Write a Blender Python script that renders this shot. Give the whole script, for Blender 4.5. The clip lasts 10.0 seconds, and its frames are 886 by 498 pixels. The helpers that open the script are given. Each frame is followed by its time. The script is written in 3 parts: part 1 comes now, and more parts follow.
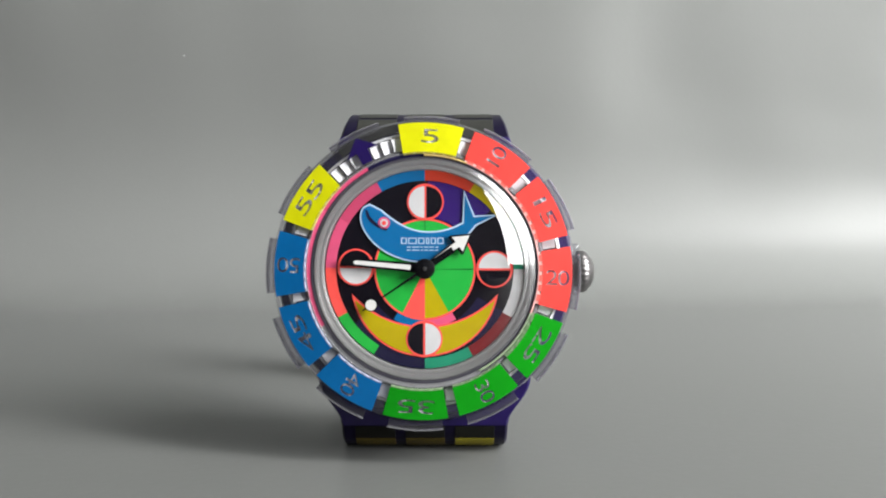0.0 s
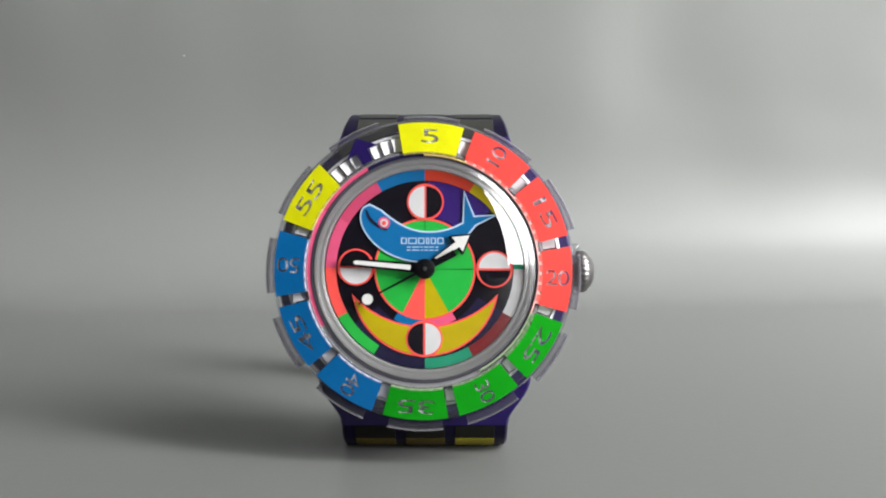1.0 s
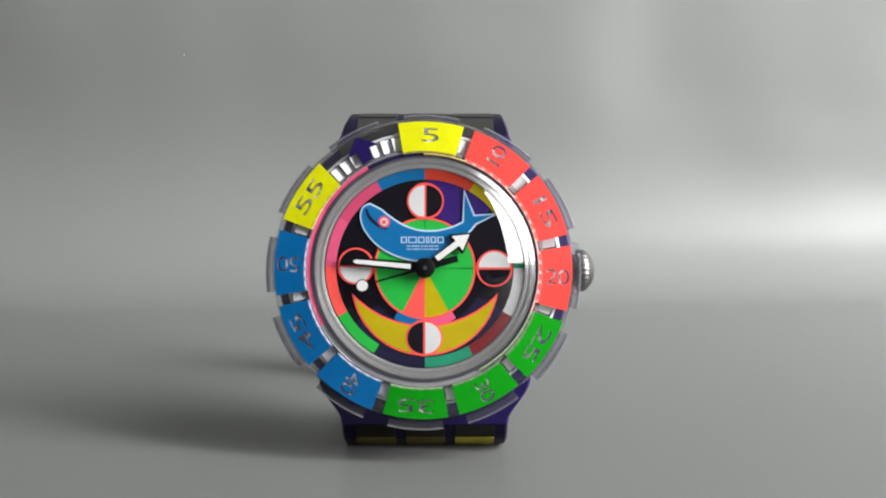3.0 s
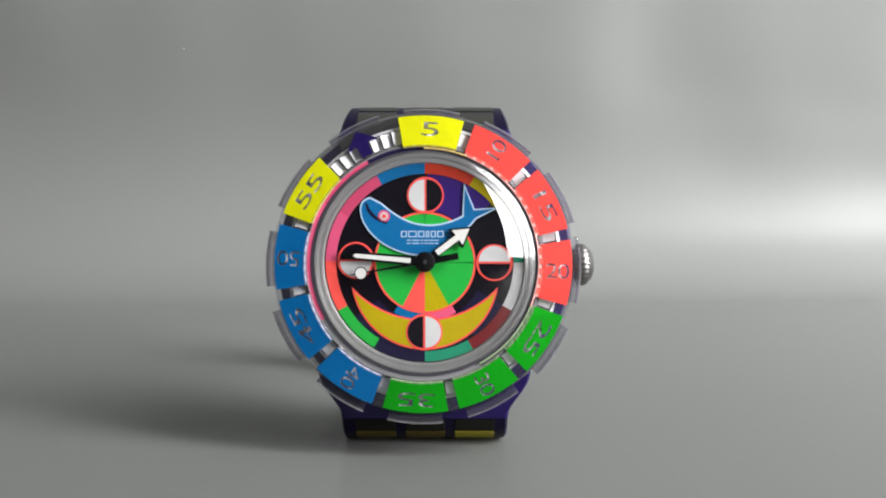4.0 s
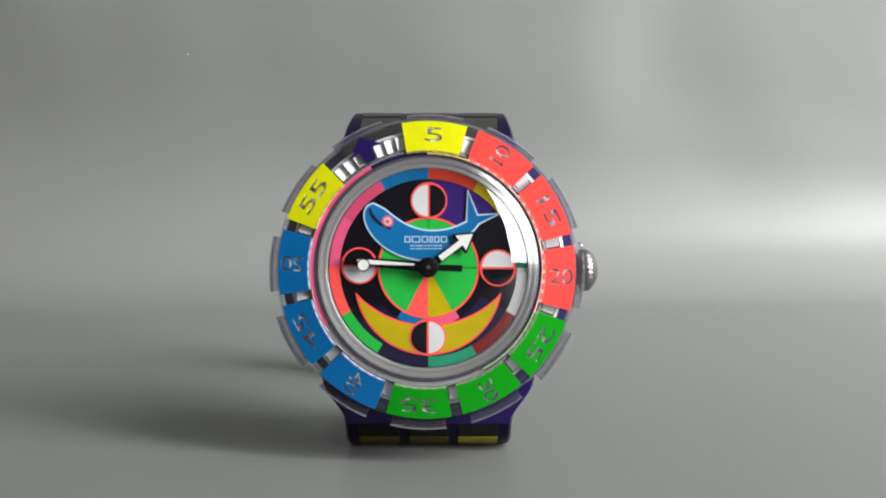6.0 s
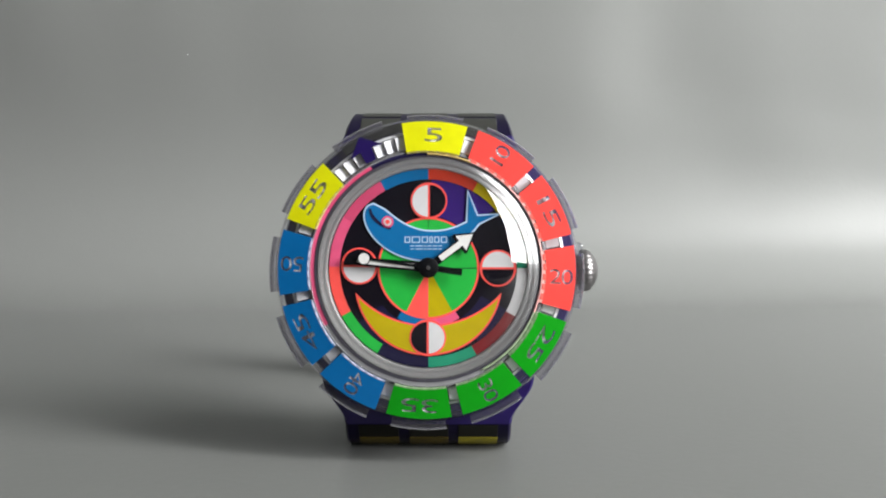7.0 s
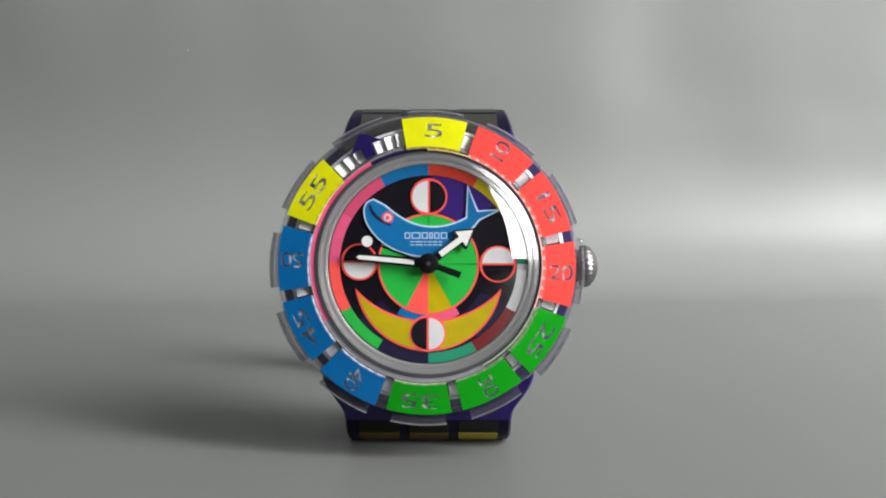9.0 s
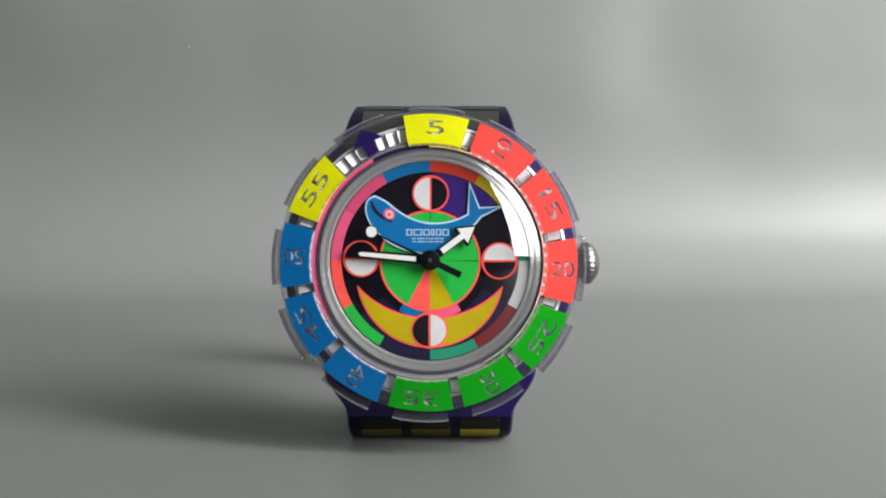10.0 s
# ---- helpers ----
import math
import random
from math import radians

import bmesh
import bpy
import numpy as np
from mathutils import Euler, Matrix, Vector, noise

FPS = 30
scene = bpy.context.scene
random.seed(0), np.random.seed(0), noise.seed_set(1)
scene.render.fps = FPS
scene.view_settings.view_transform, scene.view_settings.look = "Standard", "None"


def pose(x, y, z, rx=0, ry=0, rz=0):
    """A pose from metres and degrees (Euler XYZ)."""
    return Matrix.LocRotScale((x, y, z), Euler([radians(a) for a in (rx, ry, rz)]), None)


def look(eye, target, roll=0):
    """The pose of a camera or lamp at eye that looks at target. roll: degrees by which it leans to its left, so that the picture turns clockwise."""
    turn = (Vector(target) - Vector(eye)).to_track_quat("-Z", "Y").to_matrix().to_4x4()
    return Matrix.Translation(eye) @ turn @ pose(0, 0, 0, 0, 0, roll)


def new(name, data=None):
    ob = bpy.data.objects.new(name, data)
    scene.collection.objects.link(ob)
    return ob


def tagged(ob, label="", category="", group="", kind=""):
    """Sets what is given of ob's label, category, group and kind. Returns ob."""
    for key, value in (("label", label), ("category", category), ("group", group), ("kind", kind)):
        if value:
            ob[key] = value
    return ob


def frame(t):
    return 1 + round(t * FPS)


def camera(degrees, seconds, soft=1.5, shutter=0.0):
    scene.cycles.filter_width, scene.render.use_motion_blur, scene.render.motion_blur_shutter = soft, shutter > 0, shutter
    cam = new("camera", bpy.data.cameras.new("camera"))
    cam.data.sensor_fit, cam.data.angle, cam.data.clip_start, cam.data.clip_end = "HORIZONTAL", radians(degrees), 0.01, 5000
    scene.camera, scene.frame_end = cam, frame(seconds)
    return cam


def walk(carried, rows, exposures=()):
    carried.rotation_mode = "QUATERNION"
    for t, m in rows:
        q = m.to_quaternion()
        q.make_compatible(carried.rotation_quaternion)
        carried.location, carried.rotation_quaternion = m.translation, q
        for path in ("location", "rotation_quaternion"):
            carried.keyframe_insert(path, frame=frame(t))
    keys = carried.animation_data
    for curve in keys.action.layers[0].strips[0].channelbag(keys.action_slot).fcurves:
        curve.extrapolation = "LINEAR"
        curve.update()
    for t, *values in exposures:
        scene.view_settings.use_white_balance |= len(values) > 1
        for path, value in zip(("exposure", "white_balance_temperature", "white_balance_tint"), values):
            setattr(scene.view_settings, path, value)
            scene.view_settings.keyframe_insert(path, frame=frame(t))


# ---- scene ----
from mathutils.geometry import delaunay_2d_cdt

D0 = 0.125                    # eye to dial
P = D0 / 1681.0               # metres on the dial per unit of its drawing
TILT = 3.5                    # the watch leans back
PITCH = 4.0
MM = 0.001

# the strap's loop, seen from the side: w towards the eye, v up
LOOP_W, LOOP_V, LOOP_A, LOOP_B, LOOP_DOWN, LOOP_N, LOOP_FOOT = -26.0 * MM, -2.0 * MM, 24.5 * MM, 24.5 * MM, 21.0 * MM, 4.0, 7.0


def loop_point(a, grow=0.0):
    c, s = math.cos(a), math.sin(a)
    v = abs(s) ** (2.0 / LOOP_N)
    n = LOOP_N if s > 0 or c < 0 else LOOP_FOOT     # the front foot is squarer
    w = (LOOP_A + grow) * math.copysign(max(0.0, 1 - v ** n) ** (1 / n), c)
    if s > 0:
        return LOOP_W + w, LOOP_V + (LOOP_B + grow) * v
    level = (w + LOOP_A * 0.8) * math.tan(radians(TILT)) * v ** 4      # the loop rests flat on the sheet
    return LOOP_W + w, LOOP_V - (LOOP_DOWN + grow) * v - level


T_ = radians(TILT)
HEIGHT = -min(v * math.cos(T_) + w * math.sin(T_) for w, v in (loop_point(radians(i / 2), 0.15 * MM) for i in range(720)))
LOCAL = pose(0, 0, HEIGHT, 90 - TILT)

# ---- camera ----
turn = pose(0, 0, 0, 90 - PITCH)
EYE = Vector((0, 0, HEIGHT)) - turn.to_3x3() @ Vector((-33 * P, -36 * P, -D0))
cam = camera(50.0, 10.0, soft=2.0)
STEP = math.degrees(1 / 1681.0)
SWAY = [(0, 0, 0), (2.0, 0, 0), (2.7, 0, 0.6), (3.8, 0, -12), (4.0, 0, -12), (4.5, 0, -11), (4.8, 0.5, -8.8), (5.0, 6.2, -6.1), (5.5, 6.2, -3.2), (7.0, 6.2, -2.0),
        (7.5, 6.2, -1.5), (8.0, 6.2, -3.0), (8.5, 6.2, -6.2), (9.0, 6.2, -9.3), (9.5, 6.2, -10.8), (10.0, 9.2, -15.0)]
walk(cam, [(t, pose(*EYE, 90 - PITCH + dy * STEP, 0, dx * STEP)) for t, dx, dy in SWAY],
     [(0, 0.0), (2.5, -0.02), (5.0, -0.05), (7.5, -0.1), (10.0, -0.13)])

# ---- light ----
world = bpy.data.worlds.new("world")
scene.world = world
world.use_nodes = True
wn = world.node_tree.nodes
sky = wn.new("ShaderNodeTexSky")
sky.sky_type, sky.sun_disc = "NISHITA", False
sky.sun_elevation, sky.sun_rotation = radians(40), radians(120)
wn["Background"].inputs["Strength"].default_value = 0.08
world.node_tree.links.new(sky.outputs[0], wn["Background"].inputs[0])

WIN = (0.98, -0.38, 0.66)     # middle of the window, in the wall behind the eye
WIN_W, WIN_H = 0.92, 1.20
lamp = bpy.data.lights.new("window_light", "AREA")
lamp.shape, lamp.size, lamp.size_y, lamp.energy = "RECTANGLE", WIN_W, WIN_H, 134.0
lamp.color = (1.0, 1.0, 0.995)
lamp_ob = new("window_light", lamp)
lamp_ob.matrix_basis = look((WIN[0], WIN[1] - 0.03, WIN[2]), (WIN[0], 1, WIN[2]))


# ---- materials ----
def node_mat(name):
    m = bpy.data.materials.new(name)
    m.use_nodes = True
    return m, m.node_tree.nodes, m.node_tree.links, m.node_tree.nodes["Principled BSDF"]


def plain(name, col, rough=0.4, metal=0.0, coat=0.0, vary=0.12, scale=900.0, bump=0.0, trans=0.0):
    m, n, l, b = node_mat(name)
    b.inputs["Specular IOR Level"].default_value = 0.1 if "print" in name else 0.12 if "strap" in name or name == "black plastic" else 0.3 if "paint" in name or "strap" in name or "black" in name or "purple" in name else 0.5
    b.inputs["Roughness"].default_value, b.inputs["Metallic"].default_value = rough, metal
    b.inputs["Coat Weight"].default_value, b.inputs["Coat Roughness"].default_value = coat, 0.42 if "bezel paint" in name else 0.08
    b.inputs["Transmission Weight"].default_value = trans
    tc = n.new("ShaderNodeTexCoord")
    noi = n.new("ShaderNodeTexNoise")
    noi.inputs["Scale"].default_value, noi.inputs["Detail"].default_value = scale, 6
    big = n.new("ShaderNodeTexNoise")
    big.inputs["Scale"].default_value = scale / 9
    l.new(tc.outputs["Object"], noi.inputs["Vector"])
    l.new(tc.outputs["Object"], big.inputs["Vector"])
    add = n.new("ShaderNodeMath")
    add.operation = "ADD"
    l.new(noi.outputs["Fac"], add.inputs[0])
    l.new(big.outputs["Fac"], add.inputs[1])
    ramp = n.new("ShaderNodeMapRange")
    ramp.inputs["From Min"].default_value, ramp.inputs["From Max"].default_value = 0.6, 1.4
    ramp.inputs["To Min"].default_value, ramp.inputs["To Max"].default_value = 1 - vary, 1 + vary * 0.4
    l.new(add.outputs[0], ramp.inputs["Value"])
    mul = n.new("ShaderNodeVectorMath")
    mul.operation = "SCALE"
    mul.inputs[0].default_value = col
    l.new(ramp.outputs[0], mul.inputs["Scale"])
    l.new(mul.outputs[0], b.inputs["Base Color"])
    if bump:
        bp = n.new("ShaderNodeBump")
        bp.inputs["Strength"].default_value, bp.inputs["Distance"].default_value = bump, 0.0001
        l.new(noi.outputs["Fac"], bp.inputs["Height"])
        l.new(bp.outputs[0], b.inputs["Normal"])
    return m


def clear(name, tint, ior=1.49, rough=0.03, haze=0.0):
    """Clear plastic or glass without bending: what lies behind, and gloss by Fresnel."""
    m, n, l, b = node_mat(name)
    n.remove(b)
    tr, gl, mix, fr = n.new("ShaderNodeBsdfTransparent"), n.new("ShaderNodeBsdfGlossy"), n.new("ShaderNodeMixShader"), n.new("ShaderNodeLayerWeight")
    tr.inputs["Color"].default_value = (*tint, 1)
    gl.inputs["Roughness"].default_value = rough
    power, span = n.new("ShaderNodeMath"), n.new("ShaderNodeMapRange")
    power.operation = "POWER"
    power.inputs[1].default_value = 5.0
    span.inputs["To Min"].default_value = ((ior - 1) / (ior + 1)) ** 2
    l.new(fr.outputs["Facing"], power.inputs[0])
    l.new(power.outputs[0], span.inputs["Value"])
    l.new(span.outputs[0], mix.inputs[0])
    l.new(tr.outputs[0], mix.inputs[1])
    l.new(gl.outputs[0], mix.inputs[2])
    top = mix
    if haze:
        df, mix2 = n.new("ShaderNodeBsdfDiffuse"), n.new("ShaderNodeMixShader")
        df.inputs["Color"].default_value = (0.7, 0.7, 0.72, 1)
        mix2.inputs[0].default_value = haze
        l.new(mix.outputs[0], mix2.inputs[1])
        l.new(df.outputs[0], mix2.inputs[2])
        top = mix2
    l.new(top.outputs[0], n["Material Output"].inputs[0])
    return m


def paper_material():
    m, n, l, b = node_mat("grey satin paper")
    b.inputs["Roughness"].default_value, b.inputs["Specular IOR Level"].default_value = 0.42, 0.24
    tc, fine, big = n.new("ShaderNodeTexCoord"), n.new("ShaderNodeTexNoise"), n.new("ShaderNodeTexNoise")
    fine.inputs["Scale"].default_value, fine.inputs["Detail"].default_value = 700, 4
    big.inputs["Scale"].default_value, big.inputs["Detail"].default_value = 7, 3
    l.new(tc.outputs["Object"], fine.inputs["Vector"])
    l.new(tc.outputs["Object"], big.inputs["Vector"])
    mr = n.new("ShaderNodeMapRange")
    mr.inputs["To Min"].default_value, mr.inputs["To Max"].default_value = 0.94, 1.04
    l.new(big.outputs["Fac"], mr.inputs["Value"])
    sc = n.new("ShaderNodeVectorMath")
    sc.operation = "SCALE"
    sc.inputs[0].default_value = (0.152, 0.157, 0.151)
    l.new(mr.outputs[0], sc.inputs["Scale"])
    l.new(sc.outputs[0], b.inputs["Base Color"])
    bp = n.new("ShaderNodeBump")
    bp.inputs["Strength"].default_value, bp.inputs["Distance"].default_value = 0.12, 0.0002
    l.new(fine.outputs["Fac"], bp.inputs["Height"])
    l.new(bp.outputs[0], b.inputs["Normal"])
    return m


PAPER = paper_material()
WALL = plain("matt wall paint", (0.30, 0.30, 0.30), 0.8, scale=30, bump=0.2)
TABLE = plain("dark matt table top", (0.05, 0.045, 0.04), 0.6, scale=60, bump=0.2)
PURPLE = plain("purple plastic", (0.013, 0.005, 0.075), 0.35, coat=0.1)
STRAP = plain("dark violet strap plastic", (0.006, 0.004, 0.020), 0.38, vary=0.3)
BLACK = plain("black plastic", (0.003, 0.003, 0.0045), 0.38, vary=0.3)
DIAL_BLACK = plain("black dial print", (0.004, 0.003, 0.007), 0.45, vary=0.4, scale=350)
NAVY = plain("navy dial print", (0.012, 0.010, 0.04), 0.45)
VIOLET = plain("violet dial print", (0.034, 0.012, 0.15), 0.4)
SALMON = plain("fluorescent salmon print", (0.95, 0.10, 0.085), 0.45)
PINK = plain("pink print", (0.75, 0.10, 0.22), 0.45)
ROSE = plain("rose print", (0.60, 0.07, 0.16), 0.45)
RED = plain("red print", (0.55, 0.045, 0.02), 0.45)
MAROON = plain("maroon print", (0.20, 0.015, 0.02), 0.45)
GOLD = plain("gold print", (0.47, 0.37, 0.003), 0.45)
GREEN = plain("green print", (0.02, 0.43, 0.055), 0.45)
# pale tile colours, as light through the clear bezel would tint the flange
LIT_PINK = plain("pale pink reflected light", (0.80, 0.42, 0.40), 0.2, coat=1.0, vary=0.35, scale=1500)
LIT_GOLD = plain("pale gold reflected light", (0.62, 0.45, 0.16), 0.2, coat=1.0, vary=0.35, scale=1500)
LIT_GREEN = plain("pale green reflected light", (0.36, 0.46, 0.30), 0.2, coat=1.0, vary=0.35, scale=1500)
TEAL = plain("teal print", (0.02, 0.28, 0.16), 0.45)
BLUE = plain("blue print", (0.004, 0.14, 0.36), 0.45)
WHITE = plain("white print", (0.64, 0.64, 0.65), 0.45)
PALE = plain("pale blue print", (0.50, 0.66, 0.86), 0.45)
LUME = plain("white lume paint", (0.80, 0.80, 0.78), 0.5)


def foil(name, col):
    """Glossy paint on clear plastic that lets some light through."""
    m = plain(name, col, 0.34, coat=0.25)
    n, l = m.node_tree.nodes, m.node_tree.links
    through_light, mix = n.new("ShaderNodeBsdfTranslucent"), n.new("ShaderNodeMixShader")
    through_light.inputs["Color"].default_value = (*col, 1)
    mix.inputs[0].default_value = 0.32
    l.new(n["Principled BSDF"].outputs[0], mix.inputs[1])
    l.new(through_light.outputs[0], mix.inputs[2])
    l.new(mix.outputs[0], n["Material Output"].inputs[0])
    return m


T_YELLOW = foil("yellow bezel paint", (0.85, 0.85, 0.002))
T_SALMON = foil("salmon bezel paint", (1.0, 0.085, 0.07))
T_GREEN = foil("green bezel paint", (0.002, 0.37, 0.006))
T_BLUE = foil("blue bezel paint", (0.001, 0.175, 0.49))
STEEL = plain("polished steel", (0.24, 0.23, 0.23), 0.36, metal=1.0, vary=0.2)
GASKET = plain("dark gasket", (0.075, 0.07, 0.10), 0.3)
FLANGE = plain("silver flange", (0.25, 0.25, 0.25), 0.36, metal=0.25)
SLOPE = plain("satin grey plastic", (0.22, 0.22, 0.23), 0.3, coat=0.6)
TAB = clear("smoky clear plastic", (0.80, 0.79, 0.83), haze=0.035)
SEAT = plain("bright bezel seat", (0.80, 0.80, 0.80), 0.42, metal=0.12, coat=0.6)
CLEAR = clear("clear plastic", (0.93, 0.93, 0.95), haze=0.025)
CRYSTAL = clear("clear crystal", (0.985, 0.985, 0.985), 1.52, 0.015)
CLOUDY = clear("cloudy plastic", (0.9, 0.9, 0.9), 1.49, 0.12, haze=0.24)
RIM = clear("milky crystal rim", (0.92, 0.92, 0.92), 1.8, 0.2, haze=0.10)
EDGE_GLINT = clear("hazy clear edge glint", (0.88, 0.88, 0.9), 1.49, 0.15, haze=0.16)
GREY_WINDOW = plain("smoky strap window", (0.034, 0.035, 0.031), 0.4)
DARK_WINDOW = plain("dark olive strap window", (0.010, 0.010, 0.008), 0.4)
DIM_WINDOW = plain("dull amber strap window", (0.075, 0.055, 0.010), 0.4)
YELLOW_WINDOW = plain("yellow strap window", (0.26, 0.22, 0.02), 0.4)


def glinting_clear():
    """Clear plastic with milky noise patches that stand in for glints of light."""
    m, n, l, b = node_mat("clear plastic with painted glints")
    b.inputs["Base Color"].default_value, b.inputs["Roughness"].default_value = (0.85, 0.85, 0.88, 1), 0.2
    tc, noi, span = n.new("ShaderNodeTexCoord"), n.new("ShaderNodeTexNoise"), n.new("ShaderNodeMapRange")
    noi.inputs["Scale"].default_value, noi.inputs["Detail"].default_value = 620, 2
    span.inputs["From Min"].default_value, span.inputs["From Max"].default_value = 0.50, 0.70
    span.inputs["To Min"].default_value, span.inputs["To Max"].default_value = 0.03, 0.55
    tr, mix = n.new("ShaderNodeBsdfTransparent"), n.new("ShaderNodeMixShader")
    tr.inputs["Color"].default_value = (0.92, 0.92, 0.94, 1)
    l.new(tc.outputs["Object"], noi.inputs["Vector"])
    l.new(noi.outputs["Fac"], span.inputs["Value"])
    l.new(span.outputs[0], mix.inputs[0])
    l.new(tr.outputs[0], mix.inputs[1])
    l.new(b.outputs[0], mix.inputs[2])
    l.new(mix.outputs[0], n["Material Output"].inputs[0])
    return m


GLINTING = glinting_clear()
FRAME = plain("white window frame paint", (0.75, 0.75, 0.74), 0.4, scale=60)


# ---- mesh helpers ----
def part(name, bm, material, parent=None, label=""):
    bmesh.ops.recalc_face_normals(bm, faces=bm.faces)
    me = bpy.data.meshes.new(name)
    bm.to_mesh(me)
    bm.free()
    me.materials.append(material)
    ob = new(name, me)
    if parent:
        ob.parent = parent
    return tagged(ob, label)


def smooth(ob, angle=35):
    ob.data.polygons.foreach_set("use_smooth", [True] * len(ob.data.polygons))
    ob.data.set_sharp_from_angle(angle=radians(angle))
    return ob


def R(px, w=0.0):
    """Radius of a circle drawn px units wide that lies w above the dial."""
    return px * P * (D0 - w) / D0


def lathe(profile, seg=128, a0=0.0, a1=360.0, closed=True):
    """Turn a profile of (radius, height) about the dial's axis; angles clockwise from twelve."""
    bm = bmesh.new()
    full = abs(a1 - a0 - 360) < 1e-6
    cols = []
    for i in range(seg if full else seg + 1):
        a = radians(a0 + (a1 - a0) * i / seg)
        cols.append([bm.verts.new((r * math.sin(a), r * math.cos(a), w)) for r, w in profile])
    k = len(profile)
    for i in range(seg):
        c, d = cols[i], cols[(i + 1) % len(cols)]
        for j in range(k if closed else k - 1):
            q = (c[j], c[(j + 1) % k], d[(j + 1) % k], d[j])
            bm.faces.new(q)
    if not full and closed:
        bm.faces.new(cols[0])
        bm.faces.new(cols[-1])
    return bm


def sector(r0, r1, a0, a1, w0, w1, bevel=0.0):
    seg = max(4, int((a1 - a0) / 3))
    if bevel:
        prof = [(r0, w0), (r1, w0), (r1, w1 - bevel), (r1 - bevel, w1), (r0 + bevel, w1), (r0, w1 - bevel)]
    else:
        prof = [(r0, w0), (r1, w0), (r1, w1), (r0, w1)]
    return lathe(prof, seg, a0, a1)


def prism(points, w0, w1):
    bm = bmesh.new()
    low = [bm.verts.new((x, y, w0)) for x, y in points]
    high = [bm.verts.new((x, y, w1)) for x, y in points]
    n = len(points)
    bm.faces.new(high)
    bm.faces.new(low[::-1])
    for i in range(n):
        bm.faces.new((low[i], low[(i + 1) % n], high[(i + 1) % n], high[i]))
    return bm


def disc_points(cx, cy, r, a0=0, a1=360, n=48):
    """Points clockwise from twelve; a full circle leaves out its last point."""
    full = a1 - a0 >= 360
    return [(cx + r * math.sin(radians(a0 + (a1 - a0) * i / n)), cy + r * math.cos(radians(a0 + (a1 - a0) * i / n)))
            for i in range(n if full else n + 1)]


def ring_mesh(cx, cy, r0, r1, w0, w1, n=48):
    bm = lathe([(r0, w0), (r1, w0), (r1, w1), (r0, w1)], n)
    bmesh.ops.translate(bm, verts=bm.verts, vec=(cx, cy, 0))
    return bm


def bar(x0, y0, x1, y1, half, w0, w1):
    d = Vector((x1 - x0, y1 - y0)).normalized()
    s = Vector((-d.y, d.x)) * half
    return prism([(x0 + s.x, y0 + s.y), (x0 - s.x, y0 - s.y), (x1 - s.x, y1 - s.y), (x1 + s.x, y1 + s.y)], w0, w1)


def box(x0, x1, y0, y1, z0, z1, bevel=0.0):
    bm = bmesh.new()
    bmesh.ops.create_cube(bm, size=1)
    for v in bm.verts:
        v.co = ((x0 + x1) / 2 + v.co.x * (x1 - x0), (y0 + y1) / 2 + v.co.y * (y1 - y0), (z0 + z1) / 2 + v.co.z * (z1 - z0))
    if bevel:
        bmesh.ops.bevel(bm, geom=bm.edges, offset=bevel, segments=2, affect="EDGES", profile=0.5)
    return bm


def smooth_line(points, steps=6, close=True):
    """A rounded line through the points."""
    out, n = [], len(points)
    for i in range(n if close else n - 1):
        p = [Vector(points[(i + k) % n] if close else points[min(max(i + k, 0), n - 1)]) for k in (-1, 0, 1, 2)]
        for j in range(steps):
            t = j / steps
            out.append(tuple(0.5 * (2 * p[1] + (p[2] - p[0]) * t + (2 * p[0] - 5 * p[1] + 4 * p[2] - p[3]) * t * t
                                    + (3 * p[1] - p[0] - 3 * p[2] + p[3]) * t ** 3)))
    return out


